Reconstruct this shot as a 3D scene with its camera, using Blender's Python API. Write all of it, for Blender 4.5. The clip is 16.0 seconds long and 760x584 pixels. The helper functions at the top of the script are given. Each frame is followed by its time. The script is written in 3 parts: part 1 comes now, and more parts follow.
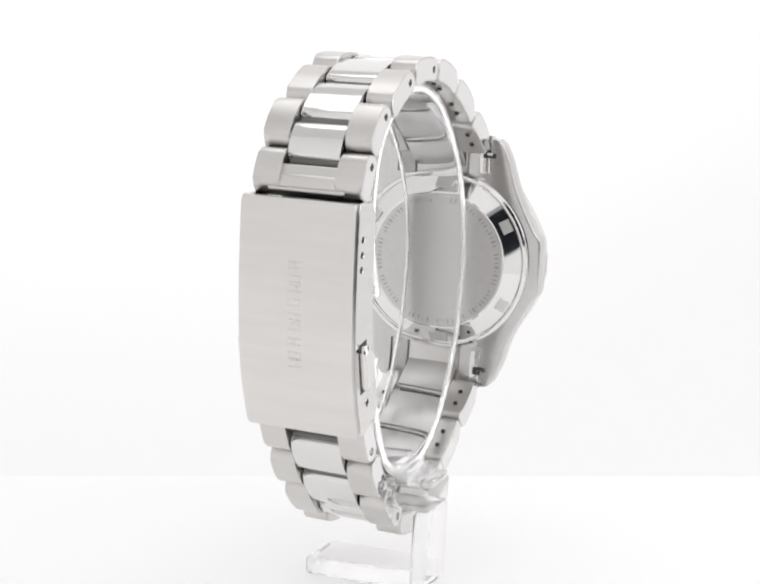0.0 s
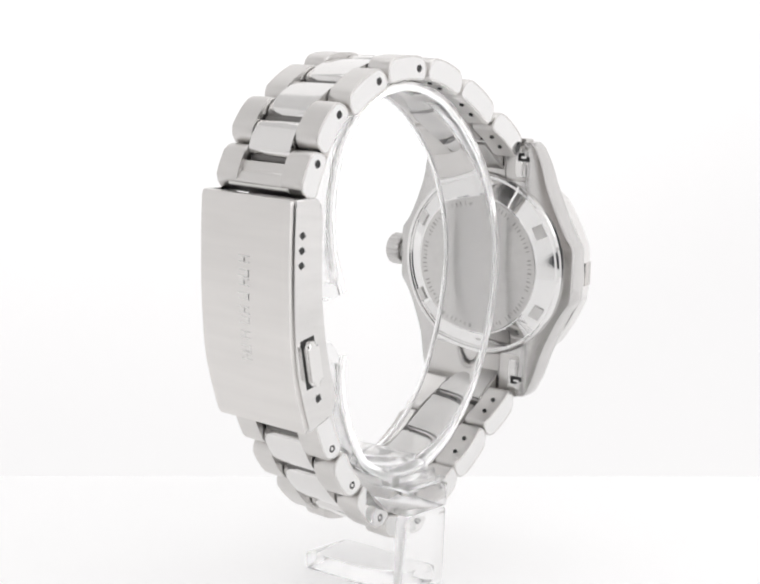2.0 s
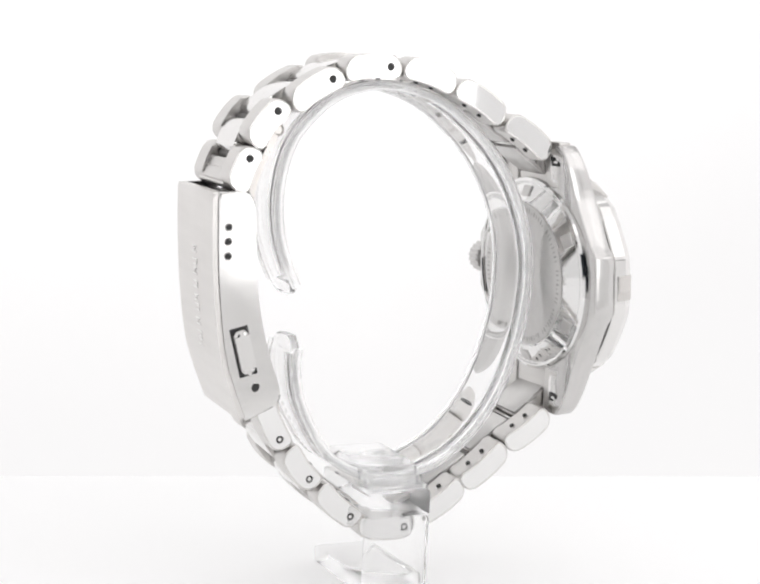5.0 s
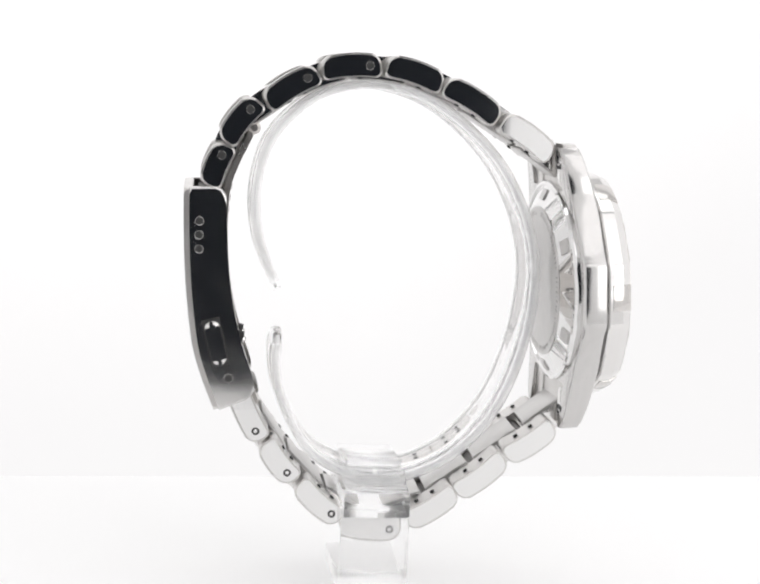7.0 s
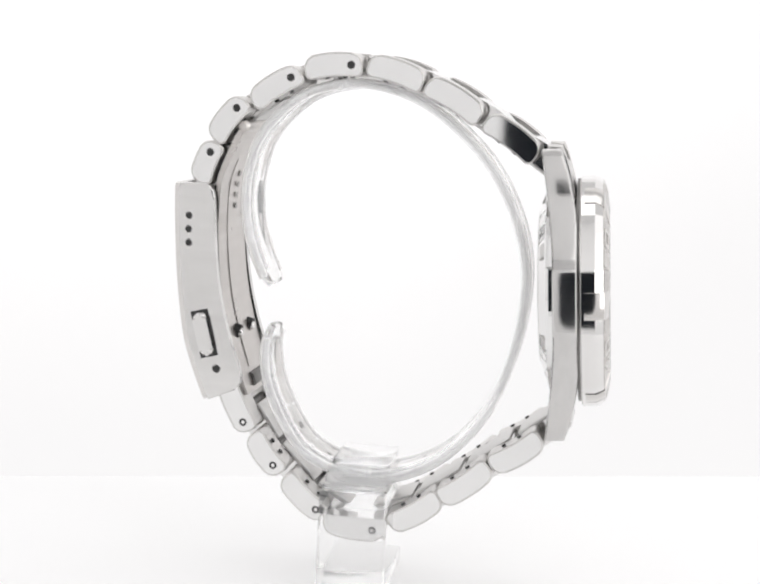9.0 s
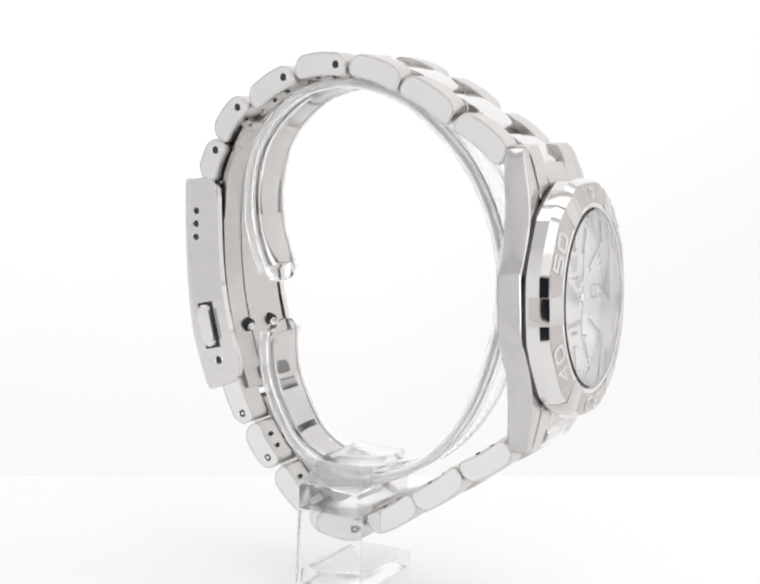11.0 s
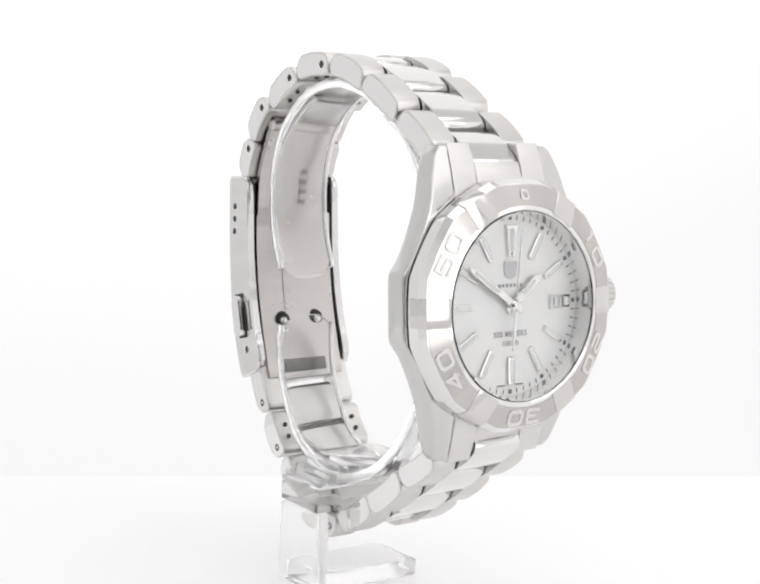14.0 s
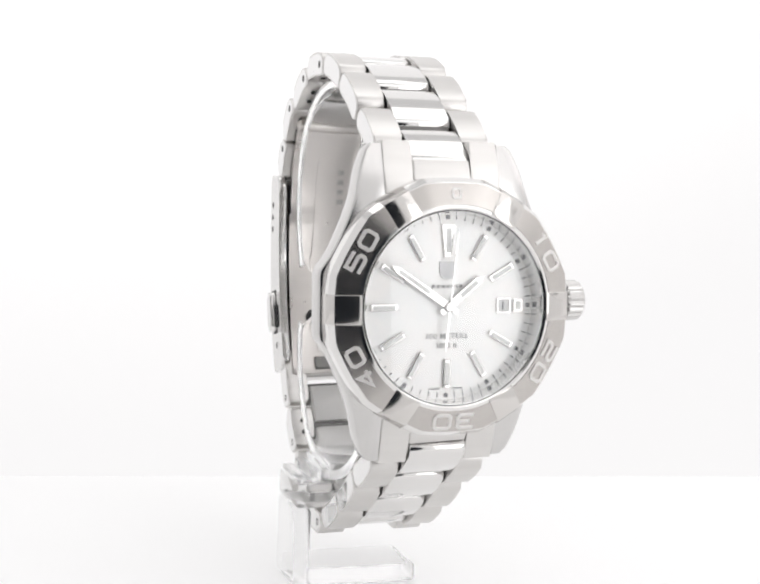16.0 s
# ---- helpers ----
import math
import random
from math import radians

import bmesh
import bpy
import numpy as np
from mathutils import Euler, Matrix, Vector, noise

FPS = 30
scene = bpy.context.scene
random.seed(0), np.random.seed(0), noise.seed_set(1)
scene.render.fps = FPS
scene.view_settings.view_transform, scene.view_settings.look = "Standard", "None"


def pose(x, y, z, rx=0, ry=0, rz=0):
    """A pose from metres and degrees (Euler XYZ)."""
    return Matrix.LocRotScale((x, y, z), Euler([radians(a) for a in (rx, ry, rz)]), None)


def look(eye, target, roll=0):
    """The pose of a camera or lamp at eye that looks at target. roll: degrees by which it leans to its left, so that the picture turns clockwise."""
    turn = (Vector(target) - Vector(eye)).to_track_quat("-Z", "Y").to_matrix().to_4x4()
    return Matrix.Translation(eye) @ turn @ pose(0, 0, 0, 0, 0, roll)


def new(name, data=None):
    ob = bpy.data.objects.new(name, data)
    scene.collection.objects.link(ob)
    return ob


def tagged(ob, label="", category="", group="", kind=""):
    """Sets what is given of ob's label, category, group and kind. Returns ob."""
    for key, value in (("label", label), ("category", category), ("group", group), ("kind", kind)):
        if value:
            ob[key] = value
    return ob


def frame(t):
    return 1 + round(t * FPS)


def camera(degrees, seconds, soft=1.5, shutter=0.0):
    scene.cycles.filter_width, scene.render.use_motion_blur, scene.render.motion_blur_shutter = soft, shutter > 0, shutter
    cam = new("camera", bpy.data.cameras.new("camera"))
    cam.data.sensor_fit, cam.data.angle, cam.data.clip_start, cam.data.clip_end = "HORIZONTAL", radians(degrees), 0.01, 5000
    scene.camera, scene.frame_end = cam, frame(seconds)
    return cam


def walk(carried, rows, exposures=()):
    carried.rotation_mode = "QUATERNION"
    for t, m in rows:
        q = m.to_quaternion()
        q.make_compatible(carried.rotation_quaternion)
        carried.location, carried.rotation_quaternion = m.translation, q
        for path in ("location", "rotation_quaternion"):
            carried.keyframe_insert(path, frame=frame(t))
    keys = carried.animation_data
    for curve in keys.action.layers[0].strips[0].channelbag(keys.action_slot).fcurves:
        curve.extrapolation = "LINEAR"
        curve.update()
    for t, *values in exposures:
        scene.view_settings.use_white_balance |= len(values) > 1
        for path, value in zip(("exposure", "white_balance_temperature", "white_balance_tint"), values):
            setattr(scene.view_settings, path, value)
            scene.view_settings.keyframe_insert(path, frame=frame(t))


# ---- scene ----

cam = camera(29.44, 16.0, soft=2.3)
EYE, TARGET = (0.0, -0.2, 0.0526), (0.000997, -0.001859, 0.025395)
walk(cam, [(0.0, look(EYE, TARGET, 2.88)), (16.0, look(EYE, TARGET, 2.88))], exposures=[(0.0, 0.0), (16.0, 0.0)])

# ---- light ----
TABLE_Z = -0.0155
world = bpy.data.worlds.new("world")
world.use_nodes = True
world.node_tree.nodes["Background"].inputs[0].default_value = (0.9, 0.92, 1.0, 1)
world.node_tree.nodes["Background"].inputs[1].default_value = 0.02
scene.world = world

# fill lamp added out of view to brighten the dial
key = bpy.data.lights.new("dial_fill_lamp", "AREA")
key.shape, key.size, key.size_y, key.energy = "RECTANGLE", 0.26, 0.18, 0.09
key.color = (1.0, 0.985, 0.985)
new("dial_fill_lamp", key).matrix_world = look((0.15, -0.12, 0.22), (0.0, 0.0, 0.03))
strip_lamp = bpy.data.lights.new("strip_lamp", "AREA")
strip_lamp.shape, strip_lamp.size, strip_lamp.size_y, strip_lamp.energy = "RECTANGLE", 0.06, 0.11, 0.033
new("strip_lamp", strip_lamp).matrix_world = look((0.118, -0.122, 0.055), (0.0, 0.0, 0.03))
overhead = bpy.data.lights.new("overhead_lamp", "AREA")
overhead.shape, overhead.size, overhead.size_y, overhead.energy = "RECTANGLE", 0.4, 0.2, 0.27
new("overhead_lamp", overhead).matrix_world = look((0.0, 0.05, 0.4), (0.0, 0.0, 0.02))


# ---- materials ----
def material(name, color, rough, metal=0.0):
    m = bpy.data.materials.new(name)
    m.use_nodes = True
    b = m.node_tree.nodes["Principled BSDF"]
    b.inputs["Base Color"].default_value = (*color, 1)
    b.inputs["Roughness"].default_value = rough
    b.inputs["Metallic"].default_value = metal
    return m, m.node_tree, b


def link(t, a, b):
    t.links.new(a, b)


def brushed(name, color, rough, stretch, bump=0.12):
    """Steel with a fine grain; stretch: scale of the noise along x, y, z, per metre."""
    m, t, b = material(name, color, rough, 1.0)
    tc = t.nodes.new("ShaderNodeTexCoord")
    mp = t.nodes.new("ShaderNodeMapping")
    mp.inputs["Scale"].default_value = stretch
    link(t, tc.outputs["Object"], mp.inputs["Vector"])
    n = t.nodes.new("ShaderNodeTexNoise")
    n.inputs["Scale"].default_value = 1.0
    n.inputs["Detail"].default_value = 3.0
    link(t, mp.outputs["Vector"], n.inputs["Vector"])
    big = t.nodes.new("ShaderNodeTexNoise")
    big.inputs["Scale"].default_value = 260.0
    link(t, tc.outputs["Object"], big.inputs["Vector"])
    r = t.nodes.new("ShaderNodeMapRange")
    r.inputs["To Min"].default_value, r.inputs["To Max"].default_value = rough - 0.07, rough + 0.07
    link(t, big.outputs["Fac"], r.inputs["Value"])
    link(t, r.outputs["Result"], b.inputs["Roughness"])
    mix = t.nodes.new("ShaderNodeMapRange")
    mix.inputs["To Min"].default_value, mix.inputs["To Max"].default_value = 0.93, 1.05
    link(t, n.outputs["Fac"], mix.inputs["Value"])
    v = t.nodes.new("ShaderNodeVectorMath")
    v.operation = "SCALE"
    v.inputs[0].default_value = color
    link(t, mix.outputs["Result"], v.inputs["Scale"])
    link(t, v.outputs["Vector"], b.inputs["Base Color"])
    bp = t.nodes.new("ShaderNodeBump")
    bp.inputs["Strength"].default_value = bump
    bp.inputs["Distance"].default_value = 0.00003
    link(t, n.outputs["Fac"], bp.inputs["Height"])
    link(t, bp.outputs["Normal"], b.inputs["Normal"])
    return m


def polished(name, color, rough):
    m, t, b = material(name, color, rough, 1.0)
    tc = t.nodes.new("ShaderNodeTexCoord")
    n = t.nodes.new("ShaderNodeTexNoise")
    n.inputs["Scale"].default_value = 420.0
    n.inputs["Detail"].default_value = 4.0
    link(t, tc.outputs["Object"], n.inputs["Vector"])
    r = t.nodes.new("ShaderNodeMapRange")
    r.inputs["To Min"].default_value, r.inputs["To Max"].default_value = rough * 0.6, rough * 1.5
    link(t, n.outputs["Fac"], r.inputs["Value"])
    link(t, r.outputs["Result"], b.inputs["Roughness"])
    return m


STEEL = (0.665, 0.65, 0.635)
M_BRUSH = brushed("brushed_steel", STEEL, 0.34, (900, 90, 900))
M_BRUSH_LONG = brushed("brushed_clasp_steel", (0.73, 0.712, 0.695), 0.31, (700, 60, 700))
M_BRUSH_SIDE = brushed("satin_steel", (0.70, 0.69, 0.68), 0.1, (120, 900, 900), 0.06)
M_CASE = brushed("case_steel", (0.61, 0.6, 0.592), 0.16, (900, 900, 120), 0.015)
M_POLISH = polished("polished_steel", (0.76, 0.75, 0.74), 0.09)
M_MIRROR = polished("mirror_steel", (0.79, 0.785, 0.78), 0.045)
M_BEZEL = brushed("bezel_steel", (0.53, 0.505, 0.485), 0.22, (500, 500, 500), 0.04)
M_BACK = brushed("case_back_steel", (0.62, 0.61, 0.60), 0.36, (300, 900, 900), 0.08)
M_BLADE = brushed("blade_steel", (0.58, 0.553, 0.532), 0.3, (300, 90, 900), 0.06)
M_STUD = polished("stud_steel", (0.63, 0.61, 0.592), 0.12)
M_NUM = material("frosted_steel_numeral", (0.70, 0.685, 0.67), 0.42, 0.75)[0]
# dark colour carries the shade of gaps and recesses
M_SHADE = brushed("gap_shade_steel", (0.17, 0.165, 0.16), 0.42, (300, 300, 300))
M_ENGRAVE = brushed("engraved_steel", (0.40, 0.39, 0.38), 0.5, (300, 300, 300))
M_HOLE = material("drilled_hole", (0.05, 0.05, 0.05), 0.6, 0.6)[0]
M_PRINT = material("grey_print", (0.24, 0.24, 0.25), 0.5)[0]
M_EMBLEM = material("silver_grey_emblem", (0.6, 0.6, 0.61), 0.4, 0.3)[0]
M_TICK = material("dark_minute_print", (0.13, 0.13, 0.14), 0.5)[0]
M_LUME = material("white_lume", (0.84, 0.85, 0.83), 0.5)[0]
M_DATE = material("white_date_disc", (0.82, 0.82, 0.82), 0.6)[0]


def pearl():
    m, t, b = material("mother_of_pearl", (0.85, 0.85, 0.84), 0.42, 0.3)
    tc = t.nodes.new("ShaderNodeTexCoord")
    n = t.nodes.new("ShaderNodeTexNoise")
    n.inputs["Scale"].default_value, n.inputs["Detail"].default_value, n.inputs["Distortion"].default_value = 160.0, 3.0, 1.6
    link(t, tc.outputs["Object"], n.inputs["Vector"])
    ramp = t.nodes.new("ShaderNodeValToRGB")
    e = ramp.color_ramp.elements
    e[0].position, e[0].color = 0.3, (0.875, 0.885, 0.88, 1)
    e[1].position, e[1].color = 0.7, (0.935, 0.91, 0.89, 1)
    link(t, n.outputs["Fac"], ramp.inputs["Fac"])
    link(t, ramp.outputs["Color"], b.inputs["Base Color"])
    b.inputs["Coat Weight"].default_value = 0.3
    b.inputs["Coat Roughness"].default_value = 0.15
    return m


def clear(name, ior, rough, tint):
    m, t, b = material(name, tint, rough)
    b.inputs["Transmission Weight"].default_value = 0.96
    b.inputs["IOR"].default_value = ior
    tc = t.nodes.new("ShaderNodeTexCoord")
    n = t.nodes.new("ShaderNodeTexNoise")
    n.inputs["Scale"].default_value, n.inputs["Detail"].default_value = 130.0, 2.0
    link(t, tc.outputs["Object"], n.inputs["Vector"])
    bp = t.nodes.new("ShaderNodeBump")
    bp.inputs["Strength"].default_value, bp.inputs["Distance"].default_value = 0.05, 0.0002
    link(t, n.outputs["Fac"], bp.inputs["Height"])
    link(t, bp.outputs["Normal"], b.inputs["Normal"])
    return m


M_PEARL = pearl()
M_ACRYLIC = clear("clear_acrylic", 1.17, 0.01, (0.99, 0.99, 0.99))
M_BLOCK = clear("frosted_clear_acrylic", 1.15, 0.02, (0.99, 0.99, 0.99))
M_BLOCK.node_tree.nodes["Principled BSDF"].inputs["Transmission Weight"].default_value = 0.88
# milky white for the highlights along the cuff's clear edges
M_EDGE, _t, _b = material("edge_highlight_acrylic", (0.99, 0.99, 0.99), 0.2)
_b.inputs["Transmission Weight"].default_value = 0.75
_b.inputs["IOR"].default_value = 0.759
M_CRYSTAL, _t, _b = material("sapphire_crystal", (1, 1, 1), 0.0)
_b.inputs["Transmission Weight"].default_value = 1.0
_b.inputs["IOR"].default_value = 1.42


def tent_fabric(name, color, glow, low=None):
    """White diffuser, light put in as emission; glow falls to low at foot, east."""
    m, t, b = material(name, color, 0.85)
    b.inputs["Emission Color"].default_value = (1, 0.988, 0.990, 1)
    b.inputs["Emission Strength"].default_value = glow
    tc = t.nodes.new("ShaderNodeTexCoord")
    n = t.nodes.new("ShaderNodeTexNoise")
    n.inputs["Scale"].default_value = 6.0
    link(t, tc.outputs["Object"], n.inputs["Vector"])
    bp = t.nodes.new("ShaderNodeBump")
    bp.inputs["Strength"].default_value, bp.inputs["Distance"].default_value = 0.1, 0.002
    link(t, n.outputs["Fac"], bp.inputs["Height"])
    link(t, bp.outputs["Normal"], b.inputs["Normal"])
    # light falloff painted into the emission: dimmer low down and to the east
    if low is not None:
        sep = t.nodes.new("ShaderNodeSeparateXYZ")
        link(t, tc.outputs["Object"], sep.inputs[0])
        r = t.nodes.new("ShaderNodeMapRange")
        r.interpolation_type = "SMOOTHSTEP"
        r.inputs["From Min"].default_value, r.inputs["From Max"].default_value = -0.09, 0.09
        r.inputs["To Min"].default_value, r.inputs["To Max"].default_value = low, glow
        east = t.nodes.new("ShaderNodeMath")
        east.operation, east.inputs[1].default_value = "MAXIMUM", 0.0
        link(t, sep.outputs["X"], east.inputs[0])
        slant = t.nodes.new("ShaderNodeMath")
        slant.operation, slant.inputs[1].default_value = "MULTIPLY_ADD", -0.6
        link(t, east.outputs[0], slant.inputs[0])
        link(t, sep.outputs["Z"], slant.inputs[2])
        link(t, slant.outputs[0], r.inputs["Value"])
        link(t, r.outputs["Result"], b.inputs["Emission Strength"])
    return m


M_BACKDROP = tent_fabric("backdrop_glow_fabric", (0.06, 0.06, 0.06), 1.03, 0.885)
# added glow panels: west dimmer, east brighter, to light steel and dial
M_SIDE = tent_fabric("dim_side_glow", (0.3, 0.3, 0.3), 0.57)
M_SIDE_LIT = tent_fabric("bright_side_glow", (0.3, 0.3, 0.3), 0.81)
M_TOP = tent_fabric("top_glow", (0.3, 0.3, 0.3), 0.42)
M_FRONT = tent_fabric("front_fabric", (0.9, 0.9, 0.9), 0.0)
M_TABLE = tent_fabric("backlit_acrylic_table", (0.5, 0.5, 0.5), 0.45)
M_BLACK = material("black_cloth", (0.018, 0.022, 0.03), 0.9)[0]

# ---- mesh helpers (millimetres in, metres out) ----
MM = Matrix.Scale(0.001, 4)


def part(name, bm, mat, parent=None, label="", m=None, smooth=35):
    if m is not None:
        bm.transform(m)
    bm.transform(MM)
    bmesh.ops.recalc_face_normals(bm, faces=bm.faces)
    me = bpy.data.meshes.new(name)
    if smooth:
        for f in bm.faces:
            f.smooth = len(f.verts) < 7
        lim = radians(smooth)
        for e in bm.edges:
            if len(e.link_faces) == 2 and e.calc_face_angle(0) > lim:
                e.smooth = False
    bm.to_mesh(me)
    bm.free()
    me.materials.append(mat)
    ob = new(name, me)
    if parent is not None:
        ob.parent = parent
    if label:
        ob["label"] = label
    return ob


def soften(bm, edges, size, segments=2):
    if size > 0:
        bmesh.ops.bevel(bm, geom=list(edges), offset=size, segments=segments, profile=0.5, affect="EDGES", clamp_overlap=True)


def prism(profile, y0, y1, bevel=0.25, segments=2):
    """A profile in x and z, drawn out along y, its two rims rounded."""
    bm = bmesh.new()
    a = [bm.verts.new((x, y0, z)) for x, z in profile]
    b = [bm.verts.new((x, y1, z)) for x, z in profile]
    n = len(profile)
    fa, fb = bm.faces.new(a), bm.faces.new(b[::-1])
    for i in range(n):
        bm.faces.new((a[i], b[i], b[(i + 1) % n], a[(i + 1) % n]))
    soften(bm, set(fa.edges) | set(fb.edges), bevel, segments)
    return bm


def box(x0, x1, y0, y1, z0, z1, bevel=0.2, segments=2):
    bm = bmesh.new()
    bmesh.ops.create_cube(bm, size=1.0)
    bm.transform(Matrix.Translation(((x0 + x1) / 2, (y0 + y1) / 2, (z0 + z1) / 2)) @ Matrix.Diagonal((x1 - x0, y1 - y0, z1 - z0, 1)))
    soften(bm, bm.edges, bevel, segments)
    return bm


def lathe(rows, n=96, closed=False, radius=None):
    """Rings round the x axis: rows of (radius, x). radius: a factor by angle."""
    bm = bmesh.new()
    rings = []
    for r, x in rows:
        ring = []
        for k in range(n):
            a = 2 * math.pi * k / n
            q = r * (radius(a, r, x) if radius else 1.0)
            ring.append(bm.verts.new((x, q * math.sin(a), q * math.cos(a))))
        rings.append(ring)
    pairs = list(zip(rings, rings[1:])) + ([(rings[-1], rings[0])] if closed else [])
    for p, q in pairs:
        for k in range(n):
            bm.faces.new((p[k], p[(k + 1) % n], q[(k + 1) % n], q[k]))
    if not closed:
        bm.faces.new(rings[0])
        bm.faces.new(rings[-1][::-1])
    return bm


def curve_points(pts, n):
    """A smooth line (Catmull-Rom) through points in x and z."""
    out = []
    p = [Vector(q) for q in pts]
    p = [2 * p[0] - p[1]] + p + [2 * p[-1] - p[-2]]
    for i in range(1, len(p) - 2):
        for k in range(n):
            t = k / n
            a, b, c, d = p[i - 1:i + 3]
            out.append(0.5 * (2 * b + (c - a) * t + (2 * a - 5 * b + 4 * c - d) * t * t + (3 * b - a - 3 * c + d) * t ** 3))
    out.append(p[-2])
    return out


def band(pts, thick, n=6):
    """The outline of a strip of even thickness whose outer side runs through pts; the strip lies to the line's right."""
    line = curve_points(pts, n)
    inner = []
    for i, q in enumerate(line):
        d = (line[min(i + 1, len(line) - 1)] - line[max(i - 1, 0)]).normalized()
        inner.append(q + Vector((d.y, -d.x)) * thick)
    return [tuple(q) for q in line] + [tuple(q) for q in reversed(inner)]


def oblong(length, thick, r_out, r_in, camber=0.0, n=6):
    """A link's side: a rounded bar along x, its outer side up and arched by camber, its inner side a little hollow."""
    pts = []
    h = length / 2

    def arch(x, amount):
        return amount * (1 - (x / h) ** 2) - amount

    for cx, cz, r, a0 in ((h - r_out, thick / 2 - r_out, r_out, 0), (-h + r_out, thick / 2 - r_out, r_out, 90),
                          (-h + r_in, -thick / 2 + r_in, r_in, 180), (h - r_in, -thick / 2 + r_in, r_in, 270)):
        for k in range(n + 1):
            a = radians(a0 + 90 * k / n)
            pts.append((cx + r * math.cos(a), cz + r * math.sin(a)))
        if camber and a0 in (0, 180):
            x0, x1 = pts[-1][0], (-h + r_out if a0 == 0 else h - r_in)
            z = pts[-1][1]
            for k in range(1, 6):
                pts.append((x0 + (x1 - x0) * k / 6, z))
    if camber:
        pts = [(x, z + camber * 0.45 + (arch(x, camber) if z > 0 else arch(x, camber * 0.8))) for x, z in pts]
    return pts


def along(a, b):
    """The frame in the middle of a and b (x, z): local x from a to b, local z outward."""
    a, b = Vector(a), Vector(b)
    d = (b - a).normalized()
    mid = (a + b) / 2
    out = Vector((-d.y, d.x))
    if out.dot(mid - Vector((0, 25))) < 0:
        d, out = -d, -out
    return Matrix(((d.x, 0, out.x, mid.x), (0, 1, 0, 0), (d.y, 0, out.y, mid.y), (0, 0, 0, 1))), (b - a).length


def ring_mark(r_in, r_out, depth, n=20):
    return lathe([(r_in, -depth), (r_out, -depth), (r_out, depth), (r_in, depth)], n, closed=True)


def lettering(body, size, depth, spacing=1.0, bold=0.0):
    """Letters as a mesh in millimetres: reading along x, up y, thick along z, centred."""
    cu = bpy.data.curves.new("lettering", "FONT")
    cu.body, cu.size, cu.extrude, cu.align_x, cu.align_y = body, size, depth, "CENTER", "CENTER"
    cu.resolution_u, cu.space_character, cu.offset = 3, spacing, bold
    ob = bpy.data.objects.new("lettering", cu)
    scene.collection.objects.link(ob)
    bpy.context.view_layer.update()
    me = bpy.data.meshes.new_from_object(ob.evaluated_get(bpy.context.evaluated_depsgraph_get()))
    bm = bmesh.new()
    bm.from_mesh(me)
    bpy.data.objects.remove(ob)
    bpy.data.meshes.remove(me)
    bpy.data.curves.remove(cu)
    return bm


# ---- the light tent ----
def slab(name, x0, x1, y0, y1, z0, z1, mat, label, category, bevel=0.0, m=None):
    ob = part(name, box(x0, x1, y0, y1, z0, z1, bevel, 4), mat, None, label, m, smooth=35)
    return tagged(ob, label, category, kind="structure")


TZ = TABLE_Z * 1000 - 0.06
slab("table", -230, 230, -160, 0, TZ - 12, TZ, M_TABLE, "white backlit acrylic table top", "table", 1.5,
     pose(0, 54, 0, 0, 0, 10.4))
slab("backdrop", -420, 420, 300, 308, -200, 450, M_BACKDROP, "plain bright white fabric backdrop, its glow painted to fade low and right", "backdrop")
# side walls and ceiling are out of view, added as glowing panels
slab("wall_west", -428, -420, -520, 308, -200, 450, M_SIDE, "unseen white side panel, added with a dim glow", "wall")
slab("wall_east", 420, 428, -520, 308, -200, 450, M_SIDE_LIT, "unseen white side panel, added with a brighter glow", "wall")
slab("ceiling", -428, 428, -520, 308, 450, 458, M_TOP, "unseen white overhead panel, added with a glow", "ceiling")
slab("floor", -428, 428, -520, 308, -208, -200, M_FRONT, "white fabric floor under the table", "floor")


def front_wall():
    """White cloth close before the watch, with a rounded opening for the lens."""
    bm = bmesh.new()
    n, cx, cz, rx, rz = 64, 19.5, 43.5, 46.5, 66.5
    x0, x1, z0, z1 = -428.0, 428.0, -200.0, 132.0

    def bulge(v):
        return math.copysign(abs(v) ** 0.55, v)

    hole = [(cx + rx * bulge(math.cos(2 * math.pi * k / n)), cz + rz * bulge(math.sin(2 * math.pi * k / n))) for k in range(n)]
    rim = []
    for x, z in hole:
        dx, dz = x - cx, z - cz
        sx = ((x1 if dx > 0 else x0) - cx) / dx if abs(dx) > 1e-6 else 1e9
        sz = ((z1 if dz > 0 else z0) - cz) / dz if abs(dz) > 1e-6 else 1e9
        rim.append((cx + dx * min(sx, sz), cz + dz * min(sx, sz)))
    loops = []
    for ring, y in ((hole, -150), (rim, -150), (rim, -154), (hole, -154)):
        loops.append([bm.verts.new((x, y, z)) for x, z in ring])
    for p, q in zip(loops, loops[1:] + loops[:1]):
        for k in range(n):
            bm.faces.new((p[k], p[(k + 1) % n], q[(k + 1) % n], q[k]))
    ob = part("wall_south", bm, M_FRONT, None, smooth=0)
    tagged(ob, "white cloth wall with a rounded opening for the lens", "wall", kind="structure")


front_wall()
# unseen slabs added to close the front, leaving room for the lamp above
slab("wall_south_shelf", -428, 428, -226, -150, 132.2, 136, M_FRONT, "unseen white ledge, added to close the gap over the lens opening", "wall")
slab("wall_south_upper", -428, 428, -226, -220, 136.2, 450, M_FRONT, "unseen white wall, added above the ledge", "wall")
